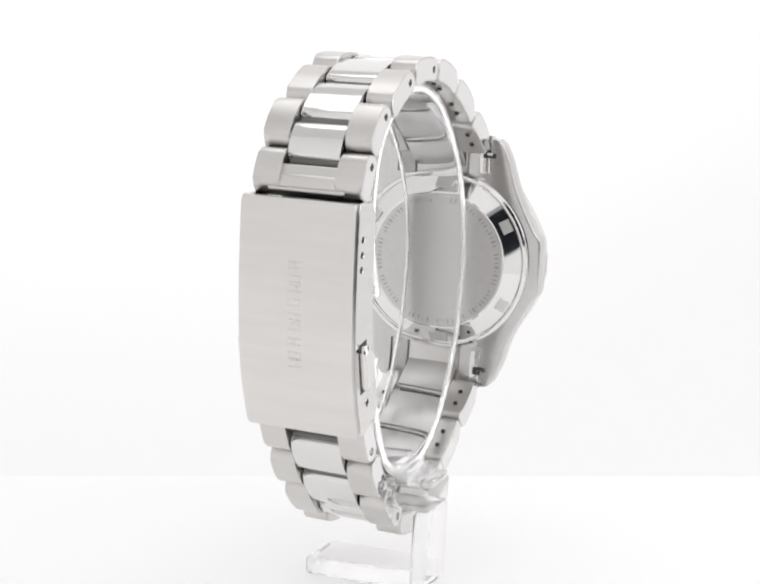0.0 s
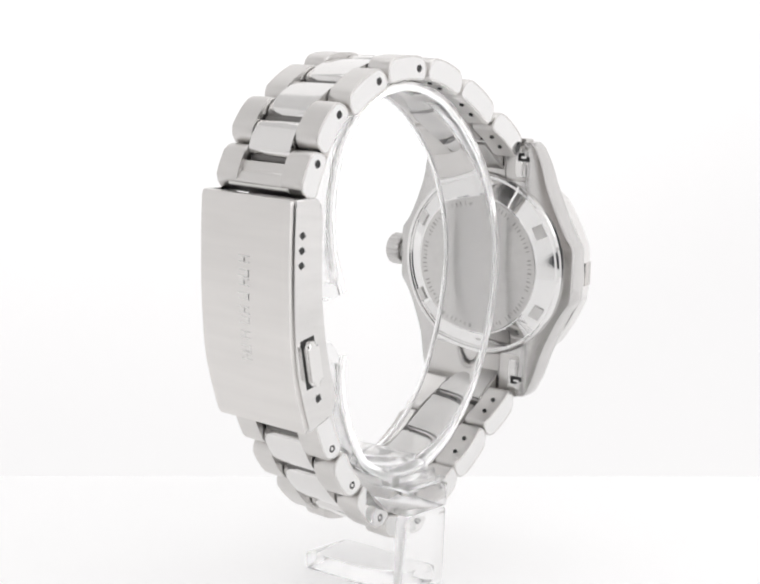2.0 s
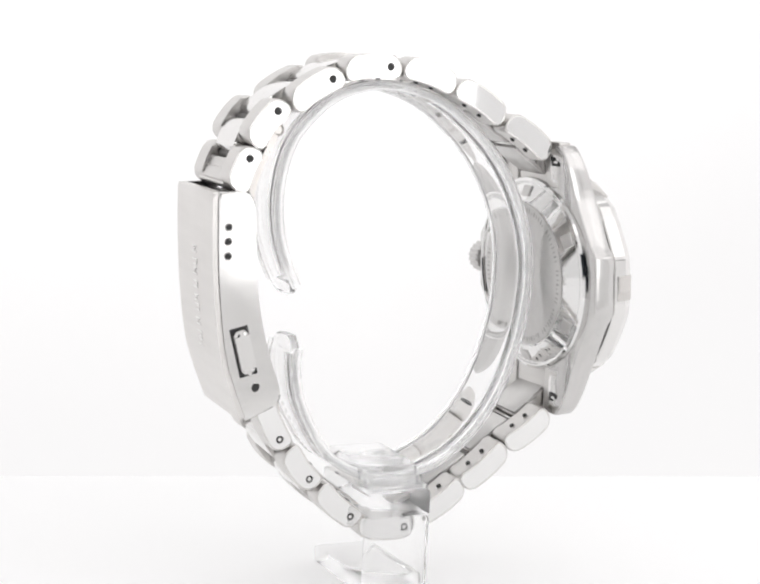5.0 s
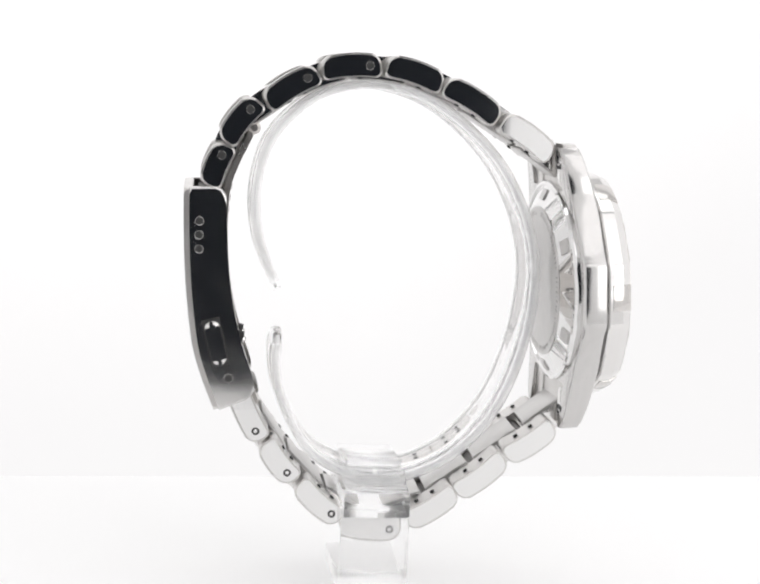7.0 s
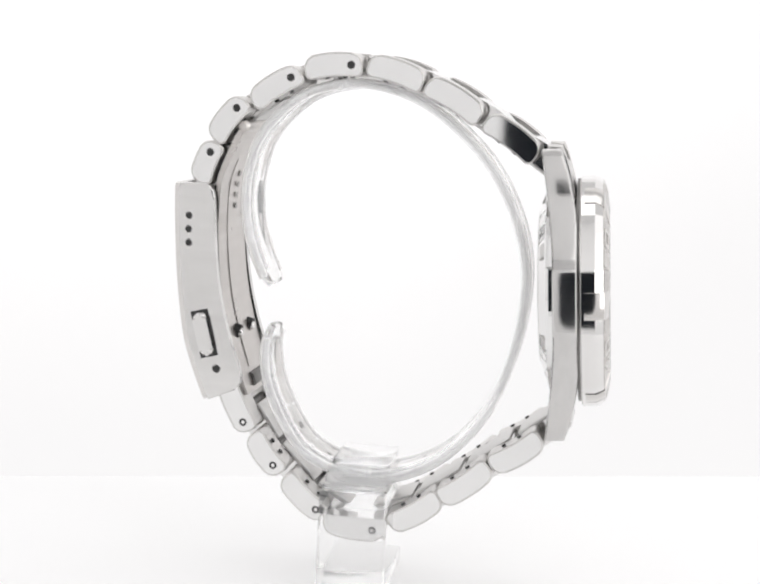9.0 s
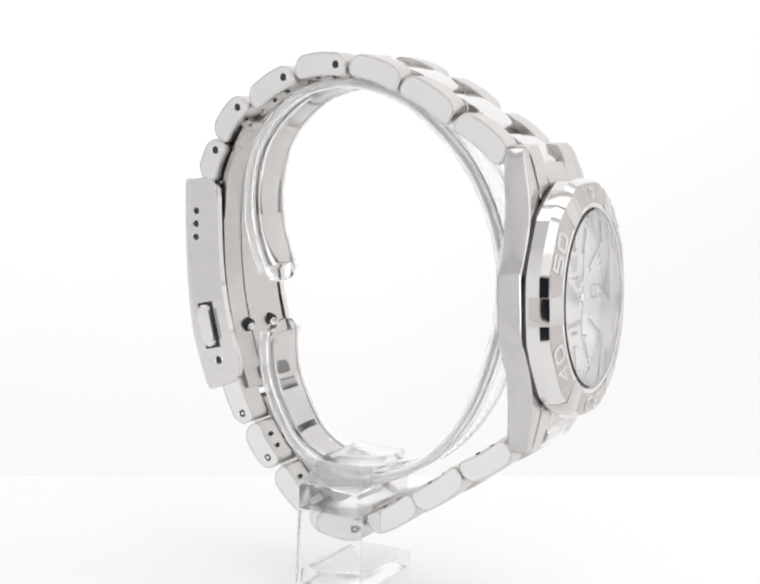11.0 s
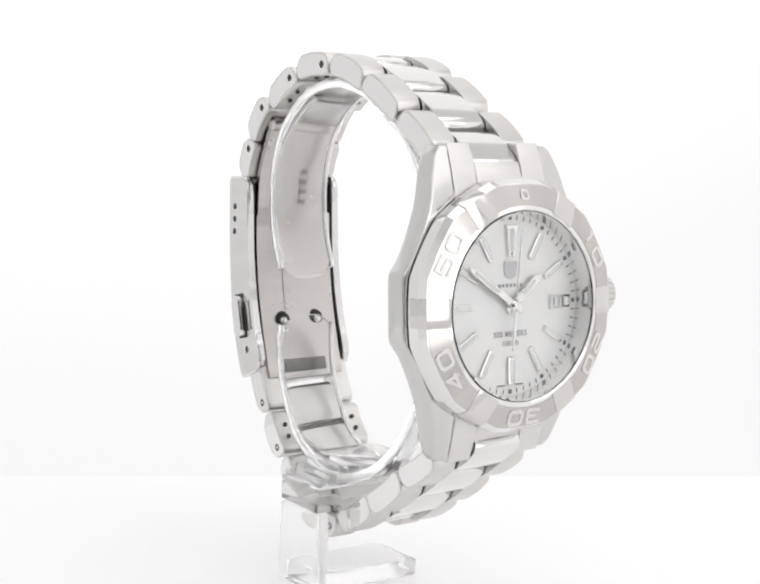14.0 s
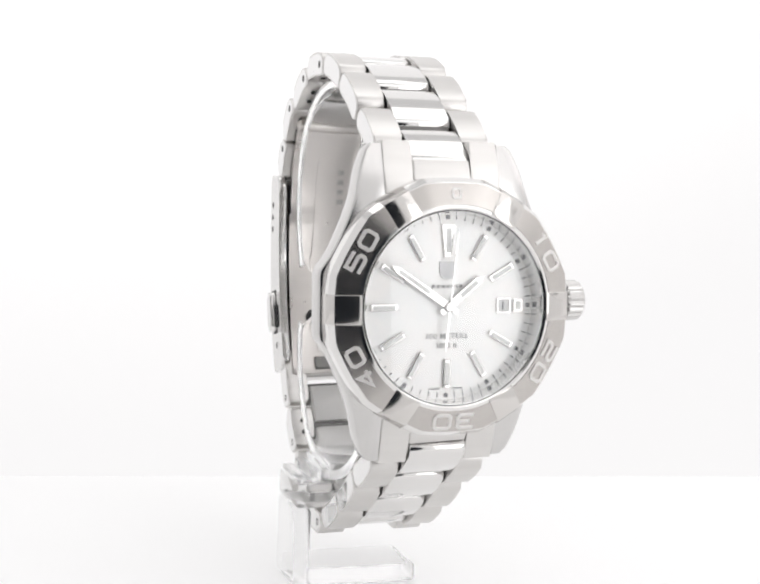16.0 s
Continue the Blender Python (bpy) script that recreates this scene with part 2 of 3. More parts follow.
# unseen black sheet added so that the steel mirrors a dark opening
slab("dark_reflection_wall", -430, 430, -528, -520, -210, 460, M_BLACK, "unseen black sheet, added to keep the opening dark in reflections", "wall")

# ---- the wristwatch ----
watch = tagged(new("wristwatch"), "stainless steel wristwatch with white pearl dial, closed round a clear stand", "wristwatch")
HALF = 7.45     # half the bracelet's width
INNER = 3.75    # where side and centre links meet

# side links, round the bracelet from the clasp over the top to the case, then from the case underneath to the clasp: (pin end, other end), x and z of the centres of the round ends
SIDE_UP = [((-18.2, 49.8), (-20.5, 46.7)), ((-10.9, 54.2), (-14.9, 51.6)), ((-2.8, 56.2), (-7.6, 55.7)),
           ((5.5, 54.8), (0.9, 56.1)), ((13.4, 51.0), (8.7, 53.6)), ((21.0, 46.4), (16.7, 49.2))]
SIDE_DOWN = [((20.0, 4.6), (24.0, 7.4)), ((13.3, -0.6), (17.4, 2.7)), ((6.6, -5.0), (10.8, -2.2)),
             ((2.9, -6.7), (-2.3, -6.4)), ((-5.1, -4.6), (-8.7, -1.5)), ((-11.4, 1.1), (-13.7, 4.0))]


def pin(parent, x, z, side, r=0.5, proud=-0.02, y=HALF):
    """A steel pin's end, set in a dark bore."""
    m = Matrix.Translation((x, side * y, z)) @ Matrix.Rotation(radians(90 * side), 4, "Z")
    part("bore", lathe([(r, -0.6), (r, 0.012)], 20), M_HOLE, parent, m=m.copy())
    part("pin", lathe([(r * 0.6, -0.5), (r * 0.6, proud), (r * 0.45, proud + 0.05)], 16), M_POLISH, parent, "steel pin end", m=m)
    part("bore_rim", lathe([(r * 0.97, -0.05), (r * 1.22, -0.05), (r * 1.1, 0.04)], 24, closed=True), M_POLISH, parent, m=m)


def side_link(a, b, side, pinned):
    m, length = along(a, b)
    lo, hi = sorted((side * INNER, side * HALF))
    ob = part("side_link", prism(oblong(length + 3.05, 3.2, 1.25, 0.95, 0.5), lo, hi, 0.24, 3), M_BRUSH, watch, "brushed steel side link", m)
    part("link_flank", prism(oblong(length + 2.55, 2.7, 1.1, 0.8, 0.45), min(side * (HALF - 0.3), side * (HALF + 0.015)), max(side * (HALF - 0.3), side * (HALF + 0.015)), 0.01, 1),
         M_MIRROR, ob, "mirror-polished flank", m)
    if pinned:
        pin(ob, a[0], a[1], side, proud=-0.02 if a[1] < 25 else -0.3, y=HALF + 0.015)
    # two small bores on the inner face
    for f in (0.25, 0.75):
        q = Vector(a).lerp(Vector(b), f)
        mm = Matrix.Translation((q.x, side * 5.9, q.y)) @ m.to_3x3().to_4x4() @ Matrix.Translation((0, 0, -1.62)) @ Matrix.Rotation(radians(90), 4, "Y")
        part("bore", lathe([(0.32, -0.2), (0.32, 0.02)], 16), M_HOLE, ob, m=mm)
    return ob


def centre_link(a, b, length, lift=0.0, core=True):
    """a, b: the middles of the side links that it joins."""
    m, _ = along(a, b)
    m = m @ Matrix.Translation((0, 0, lift))
    ob = part("centre_link", prism(oblong(length, 3.0, 0.75, 0.9, 0.45), -INNER + 0.16, INNER - 0.16, 0.16, 2), M_POLISH, watch, "polished steel centre link", m)
    part("inner_plate", box(-length * 0.47, length * 0.47, -3.5, 3.5, -1.78, -1.0, 0.12, 2), M_BACK, ob, "flat satin inner face", m)
    if core:
        # core coloured dark for the shade in the gaps between links
        part("hinge_core", prism(oblong(length + 1.6, 1.5, 0.7, 0.7), -INNER + 0.35, INNER - 0.35, 0.1, 1), M_SHADE, ob, "hinge core, dark for the shade between the links", m)
    return ob


def middle(l):
    return ((l[0][0] + l[1][0]) / 2, (l[0][1] + l[1][1]) / 2)


for chain, pinned in ((SIDE_UP, (0, 1, 2)), (SIDE_DOWN, (3, 4, 5))):
    for i, (a, b) in enumerate(chain):
        for side in (-1, 1):
            side_link(a, b, side, i in pinned)
    for l, k in zip(chain, chain[1:]):
        a, b = middle(l), middle(k)
        gap = (Vector(a) - Vector(b)).length
        centre_link(a, b, gap - 0.75, 0.1)

centre_link((-21.6, 43.6), middle(SIDE_UP[0]), 5.0, 0.1)
centre_link(middle(SIDE_UP[-1]), (25.7, 43.2), 6.8, 0.1, False)
centre_link(middle(SIDE_DOWN[0]), (28.9, 11.3), 7.4, 0.1, False)
centre_link(middle(SIDE_DOWN[-1]), (-16.6, 8.4), 6.0, 0.1)


def clasp_link(pin_end, tail, label):
    """The forked link that enters the clasp."""
    m, length = along(pin_end, tail)
    ob = None
    for side in (-1, 1):
        lo, hi = sorted((side * INNER, side * HALF))
        fork = part("side_link", prism(oblong(length + 3.0, 3.2, 1.25, 0.95, 0.35), lo, hi, 0.28, 3), M_BRUSH, watch, label, m)
        part("link_flank", prism(oblong(length + 2.5, 2.7, 1.1, 0.8, 0.3), min(side * (HALF - 0.3), side * (HALF + 0.015)), max(side * (HALF - 0.3), side * (HALF + 0.015)), 0.01, 1), M_MIRROR, fork, "mirror-polished flank", m)
        pin(fork, pin_end[0], pin_end[1], side, proud=-0.02 if pin_end[1] < 25 else -0.3, y=HALF + 0.015)
    q = Vector(pin_end).lerp(Vector(tail), 0.8)
    w = Vector(pin_end).lerp(Vector(tail), 1.25 if pin_end[1] > 25 else 1.0)
    mq, ql = along(tuple(q), tuple(w))
    part("fork_bridge", prism(oblong(ql + (0.6 if pin_end[1] > 25 else 3.6), 2.9, 0.4, 0.4), -INNER - 0.3, INNER + 0.3, 0.1), M_BRUSH, watch, "brushed steel bridge between the fork's arms", mq)
    mt, _ = along((pin_end[0] * 0.25 + tail[0] * 0.75, pin_end[1] * 0.25 + tail[1] * 0.75), tail)
    part("clasp_tongue", prism(oblong(3.6, 2.6, 0.3, 0.3), -5.2, 5.2, 0.15), M_BRUSH, watch, "brushed steel tongue that enters the clasp", mt)


clasp_link((-21.7, 43.7), (-22.75, 40.95), "brushed steel fork link above the clasp")
clasp_link((-15.9, 6.8), (-18.4, 12.0), "brushed steel fork link below the clasp")


# clasp: a curved cover with two flanges, buttons, and the folding blade inside
def clasp():
    outer = [(-21.6, 9.6), (-23.5, 14.4), (-24.8, 18.8), (-25.8, 26.0), (-26.3, 33.0), (-26.5, 39.4)]
    cover = part("clasp_cover", prism(band(outer, 1.2, 8), -7.75, 7.75, 0.4, 3), M_BRUSH_LONG, watch, "brushed steel clasp cover with raised lettering strip")
    inner = [(-20.9, 38.4), (-20.6, 33.0), (-20.1, 27.5), (-19.2, 22.5), (-18.0, 18.2), (-16.6, 14.4), (-16.3, 12.4), (-17.3, 11.2)]
    prof = [tuple(q) for q in curve_points([(x + 0.75, z + 0.05) for x, z in outer], 6)]
    prof += [(-22.3, 39.6), (-21.5, 39.3)] + [tuple(q) for q in curve_points(inner, 4)]
    for side in (-1, 1):
        lo, hi = sorted((side * 6.9, side * 8.0))
        fl = part("clasp_flange", prism(prof, lo, hi, 0.3, 3), M_BRUSH_SIDE, cover, "satin steel flange with adjustment holes")
        # thin dark sheet added: shade on the flange's inner side, as colour
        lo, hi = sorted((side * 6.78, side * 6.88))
        part("flange_shade", prism([(x + (0.3 if x < -21 else -0.25), z) for x, z in prof], lo, hi, 0.0), M_SHADE, fl, "added dark sheet for the shade inside the flange")
        for z, x in ((35.0, -24.3), (33.15, -24.3), (31.3, -24.25)):
            m = Matrix.Translation((x, side * 8.0, z)) @ Matrix.Rotation(radians(90 * side), 4, "Z")
            part("adjustment_hole", lathe([(0.46, -0.6), (0.46, 0.012)], 20), M_HOLE, cover, m=m)
            part("hole_rim", lathe([(0.45, -0.05), (0.62, -0.05), (0.54, 0.045)], 24, closed=True), M_POLISH, cover, m=m)
        m = Matrix.Translation((-19.8, side * 8.0, 14.1)) @ Matrix.Rotation(radians(90 * side), 4, "Z")
        part("adjustment_hole", lathe([(0.5, -0.6), (0.5, 0.012)], 20), M_HOLE, cover, m=m)
        part("hole_rim", lathe([(0.47, -0.05), (0.68, -0.05), (0.58, 0.1)], 24, closed=True), M_POLISH, cover, m=m)
        mb = Matrix.Translation((-21.65, 0, 18.9)) @ Matrix.Rotation(radians(-15), 4, "Y")
        lo, hi = sorted((side * 7.4, side * 8.12))
        part("button_slot", box(-1.25, 1.25, lo, side * 8.02 if side > 0 else hi + 0.0, -3.3, 3.3, 0.0) if side > 0 else box(-1.25, 1.25, -8.02, -7.4, -3.3, 3.3, 0.0), M_HOLE, cover, "dark slot round the button", mb)
        bm = prism([(z, x) for x, z in oblong(6.0, 2.0, 0.8, 0.8)], min(side * 7.0, side * 8.95), max(side * 7.0, side * 8.95), 0.6, 4)
        part("push_button", bm, M_POLISH, cover, "polished steel push button", mb)
    # dark block stands for the shade inside the clasp's mouth
    part("clasp_mouth", box(-24.6, -21.6, -6.9, 6.9, 38.3, 38.9, 0.0), M_SHADE, cover, "dark block for the shade in the clasp's mouth")
    # raised maker's strip: plain bars
    line = curve_points(outer, 12)
    n = 9
    for k in range(n):
        f = 0.40 + 0.36 * k / (n - 1)
        i = int(f * (len(line) - 1))
        q, d = line[i], (line[i + 1] - line[i - 1]).normalized()
        m = Matrix(((d.x, 0, -d.y, q.x), (0, 1, 0, 0), (d.y, 0, d.x, q.y), (0, 0, 0, 1)))
        for u, w, y0, y1 in ((-0.42, 0.1, -0.95, 0.95), (0.36, 0.1, -0.95, 0.95 - 0.3 * (k % 3 == 0)), (0.0, 0.4, -0.12 - 0.75 * (k % 2), 0.1 - 0.75 * (k % 2))):
            part("raised_bar", box(u - w, u + w, y0, y1, -0.1, 0.09, 0.05, 1), M_POLISH, cover, m=m)


clasp()


def blades():
    pts = [(-16.3, 10.2), (-17.6, 13.4), (-19.2, 18.5), (-20.4, 23.5), (-21.1, 28.5), (-21.45, 34.0), (-21.2, 39.2), (-20.1, 42.8), (-18.2, 47.0)]
    long = part("folding_blade", prism(band(pts[:6], 0.8, 6), -6.4, 6.4, 0.12), M_BLADE, watch, "satin steel folding blade inside the clasp")
    part("blade_neck", prism(band(pts[5:], 0.8, 6), -6.2, 4.7, 0.12), M_BLADE, long, "narrow upper end of the blade")
    inner_line = [(x + 0.7, z + 0.1) for x, z in pts[1:-1]]
    part("blade_strip", prism(band(inner_line, 0.22, 6), -2.2, 2.2, 0.06, 1), M_BLADE, long, "narrow inner blade")
    for side in (-1, 1):
        m = Matrix.Translation((-18.3, side * 2.9, 18.6)) @ Matrix.Rotation(radians(15), 4, "Y")
        part("rivet_seat", lathe([(1.05, -0.6), (1.05, 0.32), (0.95, 0.34)], 28), M_HOLE, long, "dark rivet seat", m)
        part("rivet", lathe([(0.62, -0.6), (0.62, 0.45), (0.45, 0.72), (0.2, 0.8)], 24), M_POLISH, long, "polished rivet head", m)
    m, _ = along((-15.9, 10.2), (-17.1, 13.4))
    part("catch_plate", prism(oblong(2.0, 1.6, 0.4, 0.4), -2.7, 2.7, 0.1), M_SHADE, long, "dark catch at the blade's foot", m)
    m = Matrix.Translation((-17.6, 0, 47.4)) @ Matrix.Rotation(radians(90), 4, "Z")
    part("hinge_barrel", lathe([(0.5, -6.3), (0.9, -6.0), (0.9, 6.0), (0.5, 6.3)], 24), M_BLADE, long, "steel hinge barrel", m)
    # engraved maker's mark: plain bars
    for k in range(5):
        part("engraved_bar", box(-0.04, 0.03, -0.4, 0.4, -0.38, 0.38, 0.0), M_ENGRAVE, long, m=Matrix.Translation((-19.55 - 0.36 * k + 0.04 * k * k, 1.0, 41.9 - 1.5 * k)) @ Matrix.Rotation(radians(20 - 4 * k), 4, "Y"))


blades()

# ---- case ----
# the case's own frame: x out of the dial, z to twelve o'clock; it leans back by 4.2 degrees
CASE = Matrix.Translation((27.2, 0, 27.8)) @ Matrix.Rotation(radians(1.9), 4, "Z") @ Matrix.Rotation(radians(-4.2), 4, "Y")


def case_body():
    """Rows from lug tip to lug tip; between the lugs the middle column is left open for the bracelet."""
    half = [(8.8, 19.15), (9.45, 18.5)] + [tuple(q) for q in curve_points([(9.7, 18.0), (10.5, 15.8), (11.4, 12.3), (12.9, 8.7), (14.3, 6.0), (15.2, 4.75), (15.6, 4.2), (15.78, 3.5)], 5)]
    rows = sorted(half + [(11.12, 13.2)], key=lambda q: -q[1])
    rows = rows + [(15.78, 1.4)] + [(15.78, -1.4)] + [(y, -z) for y, z in reversed(rows)]

    def front(z):
        return 1.35 - 2.0 * (max(0.0, abs(z) - 9.0) / 10.2) ** 1.6

    def back(z):
        return -1.8 - 1.5 * (max(0.0, abs(z) - 4.5) / 14.7) ** 1.5

    bm = bmesh.new()
    grid, twin = [], {}
    for w, z in rows:
        line = []
        for y in (-w, -7.5, 7.5, w):
            v = bm.verts.new((front(z), y, z))
            twin[v] = bm.verts.new((back(z), y, z))
            line.append(v)
        grid.append(line)
    tops = []
    for p, q in zip(grid, grid[1:]):
        for c in range(3):
            if c == 1 and max(abs(p[0].co.z), abs(q[0].co.z)) > 13.25:
                continue
            tops.append(bm.faces.new((p[c], p[c + 1], q[c + 1], q[c])))
    rim = [e for f in tops for e in f.edges if len(e.link_faces) == 1]
    for f in tops:
        bm.faces.new([twin[v] for v in reversed(f.verts)])
    for e in rim:
        a, b = e.verts
        bm.faces.new((a, b, twin[b], twin[a]))
    bmesh.ops.delete(bm, geom=[v for v in bm.verts if not v.link_faces], context="VERTS")
    bmesh.ops.recalc_face_normals(bm, faces=bm.faces)
    under = [bm.edges.get((twin[e.verts[0]], twin[e.verts[1]])) for e in rim]
    soften(bm, [e for e in under if min(abs(v.co.y) for v in e.verts) > 7.6], 0.45, 3)
    rim = [e for e in rim if e.is_valid]
    soften(bm, [e for e in rim if max(abs(v.co.y) for v in e.verts) > 8 and min(abs(v.co.y) for v in e.verts) > 7.6], 0.35, 3)
    return part("case", bm, M_CASE, watch, "satin steel watch case with polished bevelled lugs", CASE, smooth=24)


case = case_body()

for sz in (1, -1):
    for side in (-1, 1):
        lo, hi = sorted((side * 3.8, side * 7.47))
        prof = [(-2.5, 19.6 * sz), (-0.65, 19.5 * sz), (-0.2, 18.2 * sz), (0.25, 16.6 * sz), (0.82, 14.2 * sz), (1.1, 12.6 * sz), (-2.2, 12.6 * sz)]
        part("end_link", prism(prof, lo, hi, 0.25, 3), M_BRUSH, watch, "brushed steel end link between the lugs", CASE)
    part("end_link_bar", prism([(-2.2, 17.2 * sz), (0.0, 17.2 * sz), (0.3, 16.6 * sz), (0.65, 15.2 * sz), (1.0, 13.5 * sz), (1.1, 12.6 * sz), (-2.0, 12.6 * sz)], -3.75, 3.75, 0.3, 3), M_BRUSH, watch, "bright middle of the end link", CASE)
    part("spring_bar_notch", box(-2.98, -1.9, -8.3, -6.3, 16.9 * sz - 0.6, 16.9 * sz + 0.6, 0.0), M_HOLE, case, "dark spring bar notch", CASE)
    part("spring_bar_tip", box(-3.05, -2.0, -7.75, -6.9, 16.9 * sz - 0.22, 16.9 * sz + 0.12, 0.05, 1), M_POLISH, case, "bright spring bar tip", CASE)
    part("end_link_tab", prism([(-2.9, 18.7 * sz), (-1.5, 18.7 * sz), (-1.5, 13.9 * sz), (-2.5, 13.9 * sz), (-2.75, 14.5 * sz)], -7.42, -5.6, 0.3, 3), M_POLISH, watch, "polished tab of the end link behind the lug", CASE)


# bezel: twelve-sided rim, sloping face, six studs
BEZ = CASE @ Matrix.Translation((0, 0, -0.3))


def twelve(a, r, x):
    """Flats at every full hour, soft corners between them."""
    if r < 14:
        return 1.0
    k = radians(30)
    q = ((a + k / 2) % k) - k / 2
    return 0.45 + 0.55 / math.cos(q)


bezel = part("bezel", lathe([(11.5, 1.62), (15.2, 1.62), (15.4, 1.82), (15.4, 3.55), (15.3, 3.75), (14.9, 4.6), (12.15, 5.3), (11.85, 5.4), (11.6, 5.25), (11.5, 4.4)], 144, closed=True, radius=twelve),
             M_POLISH, watch, "steel diver's bezel with raised numerals", BEZ, smooth=25)
part("bezel_face", lathe([(12.3, 5.0), (12.3, 5.34), (14.78, 4.7), (14.78, 4.3)], 144, closed=True, radius=twelve), M_BEZEL, bezel, "brushed warm grey bezel face", BEZ, smooth=25)
# shade of the gap under the bezel, put in as a dark disc
part("bezel_gap_shade", lathe([(15.05, 1.2), (15.05, 1.8)], 96), M_SHADE, case, "dark disc for the shade in the gap under the bezel", BEZ)
for k in range(6):
    a = 30 + 60 * k
    prof = [(2.2, 15.48), (3.6, 15.48), (4.72, 14.95), (5.44, 12.2), (5.44, 11.85), (5.0, 11.85), (2.2, 13.0)]
    part("bezel_stud", prism(prof, -1.75, 1.75, 0.08, 2), M_STUD, bezel, "polished raised stud", BEZ @ Matrix.Rotation(radians(-a), 4, "X"), smooth=25)
SLOPE = math.degrees(math.atan2(0.64, 2.48))
# squared digits as strokes in a box two wide and two high; True: a closed stroke
STROKES = {"0": [([(-0.7, 1), (0.7, 1), (1, 0.65), (1, -0.65), (0.7, -1), (-0.7, -1), (-1, -0.65), (-1, 0.65)], True)],
           "1": [([(-0.45, 0.8), (0.1, 1), (0.1, -1)], False)],
           "2": [([(-1, 1), (0.7, 1), (1, 0.7), (1, 0.3), (0.7, 0), (-0.7, 0), (-1, -0.3), (-1, -1), (1, -1)], False)],
           "3": [([(-1, 1), (0.7, 1), (1, 0.7), (1, 0.3), (0.75, 0), (1, -0.3), (1, -0.7), (0.7, -1), (-1, -1)], False), ([(0.72, 0), (-0.5, 0)], False)],
           "4": [([(0.5, -1), (0.5, 1), (-1, -0.35), (1, -0.35)], False)],
           "5": [([(1, 1), (-1, 1), (-1, 0.1), (0.7, 0.1), (1, -0.2), (1, -0.7), (0.7, -1), (-1, -1)], False)]}


def digits(word, wide, high, pitch, half, depth):
    """A number in squared digits: reading along x, up y, thick along z, centred."""
    bm = bmesh.new()
    for i, ch in enumerate(word):
        shift = (i - (len(word) - 1) / 2) * pitch
        for j, (line, closed) in enumerate(STROKES[ch]):
            p = [Vector((x * wide / 2 + shift, y * high / 2)) for x, y in line]
            n, d = len(p), depth - 0.012 * j
            rings = []
            for k in range(n):
                before = p[k - 1] if closed or k else p[0]
                after = p[(k + 1) % n] if closed or k < n - 1 else p[-1]
                u = (p[k] - before).normalized() if (p[k] - before).length else (after - p[k]).normalized()
                v = (after - p[k]).normalized() if (after - p[k]).length else u
                side = Vector((-u.y - v.y, u.x + v.x)).normalized()
                w = half / max(0.45, side.dot(Vector((-u.y, u.x))))
                a, b = p[k] + side * w, p[k] - side * w
                rings.append([bm.verts.new(q) for q in ((a.x, a.y, -depth), (a.x, a.y, d * 0.6), (a.x * 0.85 + b.x * 0.15, a.y * 0.85 + b.y * 0.15, d),
                                                        (b.x * 0.85 + a.x * 0.15, b.y * 0.85 + a.y * 0.15, d), (b.x, b.y, d * 0.6), (b.x, b.y, -depth))])
            for a, b in list(zip(rings, rings[1:])) + ([(rings[-1], rings[0])] if closed else []):
                for k in range(6):
                    bm.faces.new((a[k], b[k], b[(k + 1) % 6], a[(k + 1) % 6]))
            if not closed:
                bm.faces.new(rings[0]), bm.faces.new(rings[-1][::-1])
    return bm


for k, word in enumerate(("0", "10", "20", "30", "40", "50")):
    # x of the digits to the bezel's right (y), up outward (z), thick along x
    m = BEZ @ Matrix.Rotation(radians(-60 * k), 4, "X") @ Matrix.Translation((5.02, 0, 13.55)) @ Matrix.Rotation(radians(-SLOPE), 4, "Y")
    turn = Matrix(((0, 0, 1, 0), (1, 0, 0, 0), (0, 1, 0, 0), (0, 0, 0, 1)))
    bm = digits(word, 1.0, 1.1, 0, 0.16, 0.1) if k == 0 else digits(word, 2.0, 1.65, 2.95, 0.22, 0.1)
    part("numeral", bm, M_NUM, bezel, "raised frosted numeral", m @ turn, smooth=20)

crystal = part("crystal", lathe([(11.55, 4.9), (11.55, 5.35), (11.3, 5.45)], 96), M_CRYSTAL, watch, "clear flat crystal over the dial", BEZ)
crystal.visible_shadow = False

# ---- dial ----
DIAL = BEZ @ Matrix.Translation((2.25, 0, 0))
dial = part("dial", lathe([(11.45, -0.4), (11.45, 0.0)], 96), M_PEARL, watch, "white mother-of-pearl dial", DIAL)
part("chapter_ring", lathe([(11.2, -0.1), (11.2, 0.25), (11.42, 2.65), (11.49, 2.65), (11.49, -0.1)], 96, closed=True), M_MIRROR, dial, "mirror-polished flange ring round the dial", DIAL)
ticks = bmesh.new()
for k in range(60):
    big = k % 5 == 0
    w, l = (0.26, 0.26) if big else (0.07, 0.3)
    b = box(-0.02, 0.02, -w, w, -l, l, 0.0)
    b.transform(Matrix.Rotation(radians(-6 * k), 4, "X") @ Matrix.Translation((0.02, 0, 10.72)))
    tmp = bpy.data.meshes.new("tick")
    b.to_mesh(tmp)
    b.free()
    ticks.from_mesh(tmp)
    bpy.data.meshes.remove(tmp)
tagged(part("minute_track", ticks, M_TICK, dial, "dark printed minute marks", DIAL, smooth=0), kind="stuff")


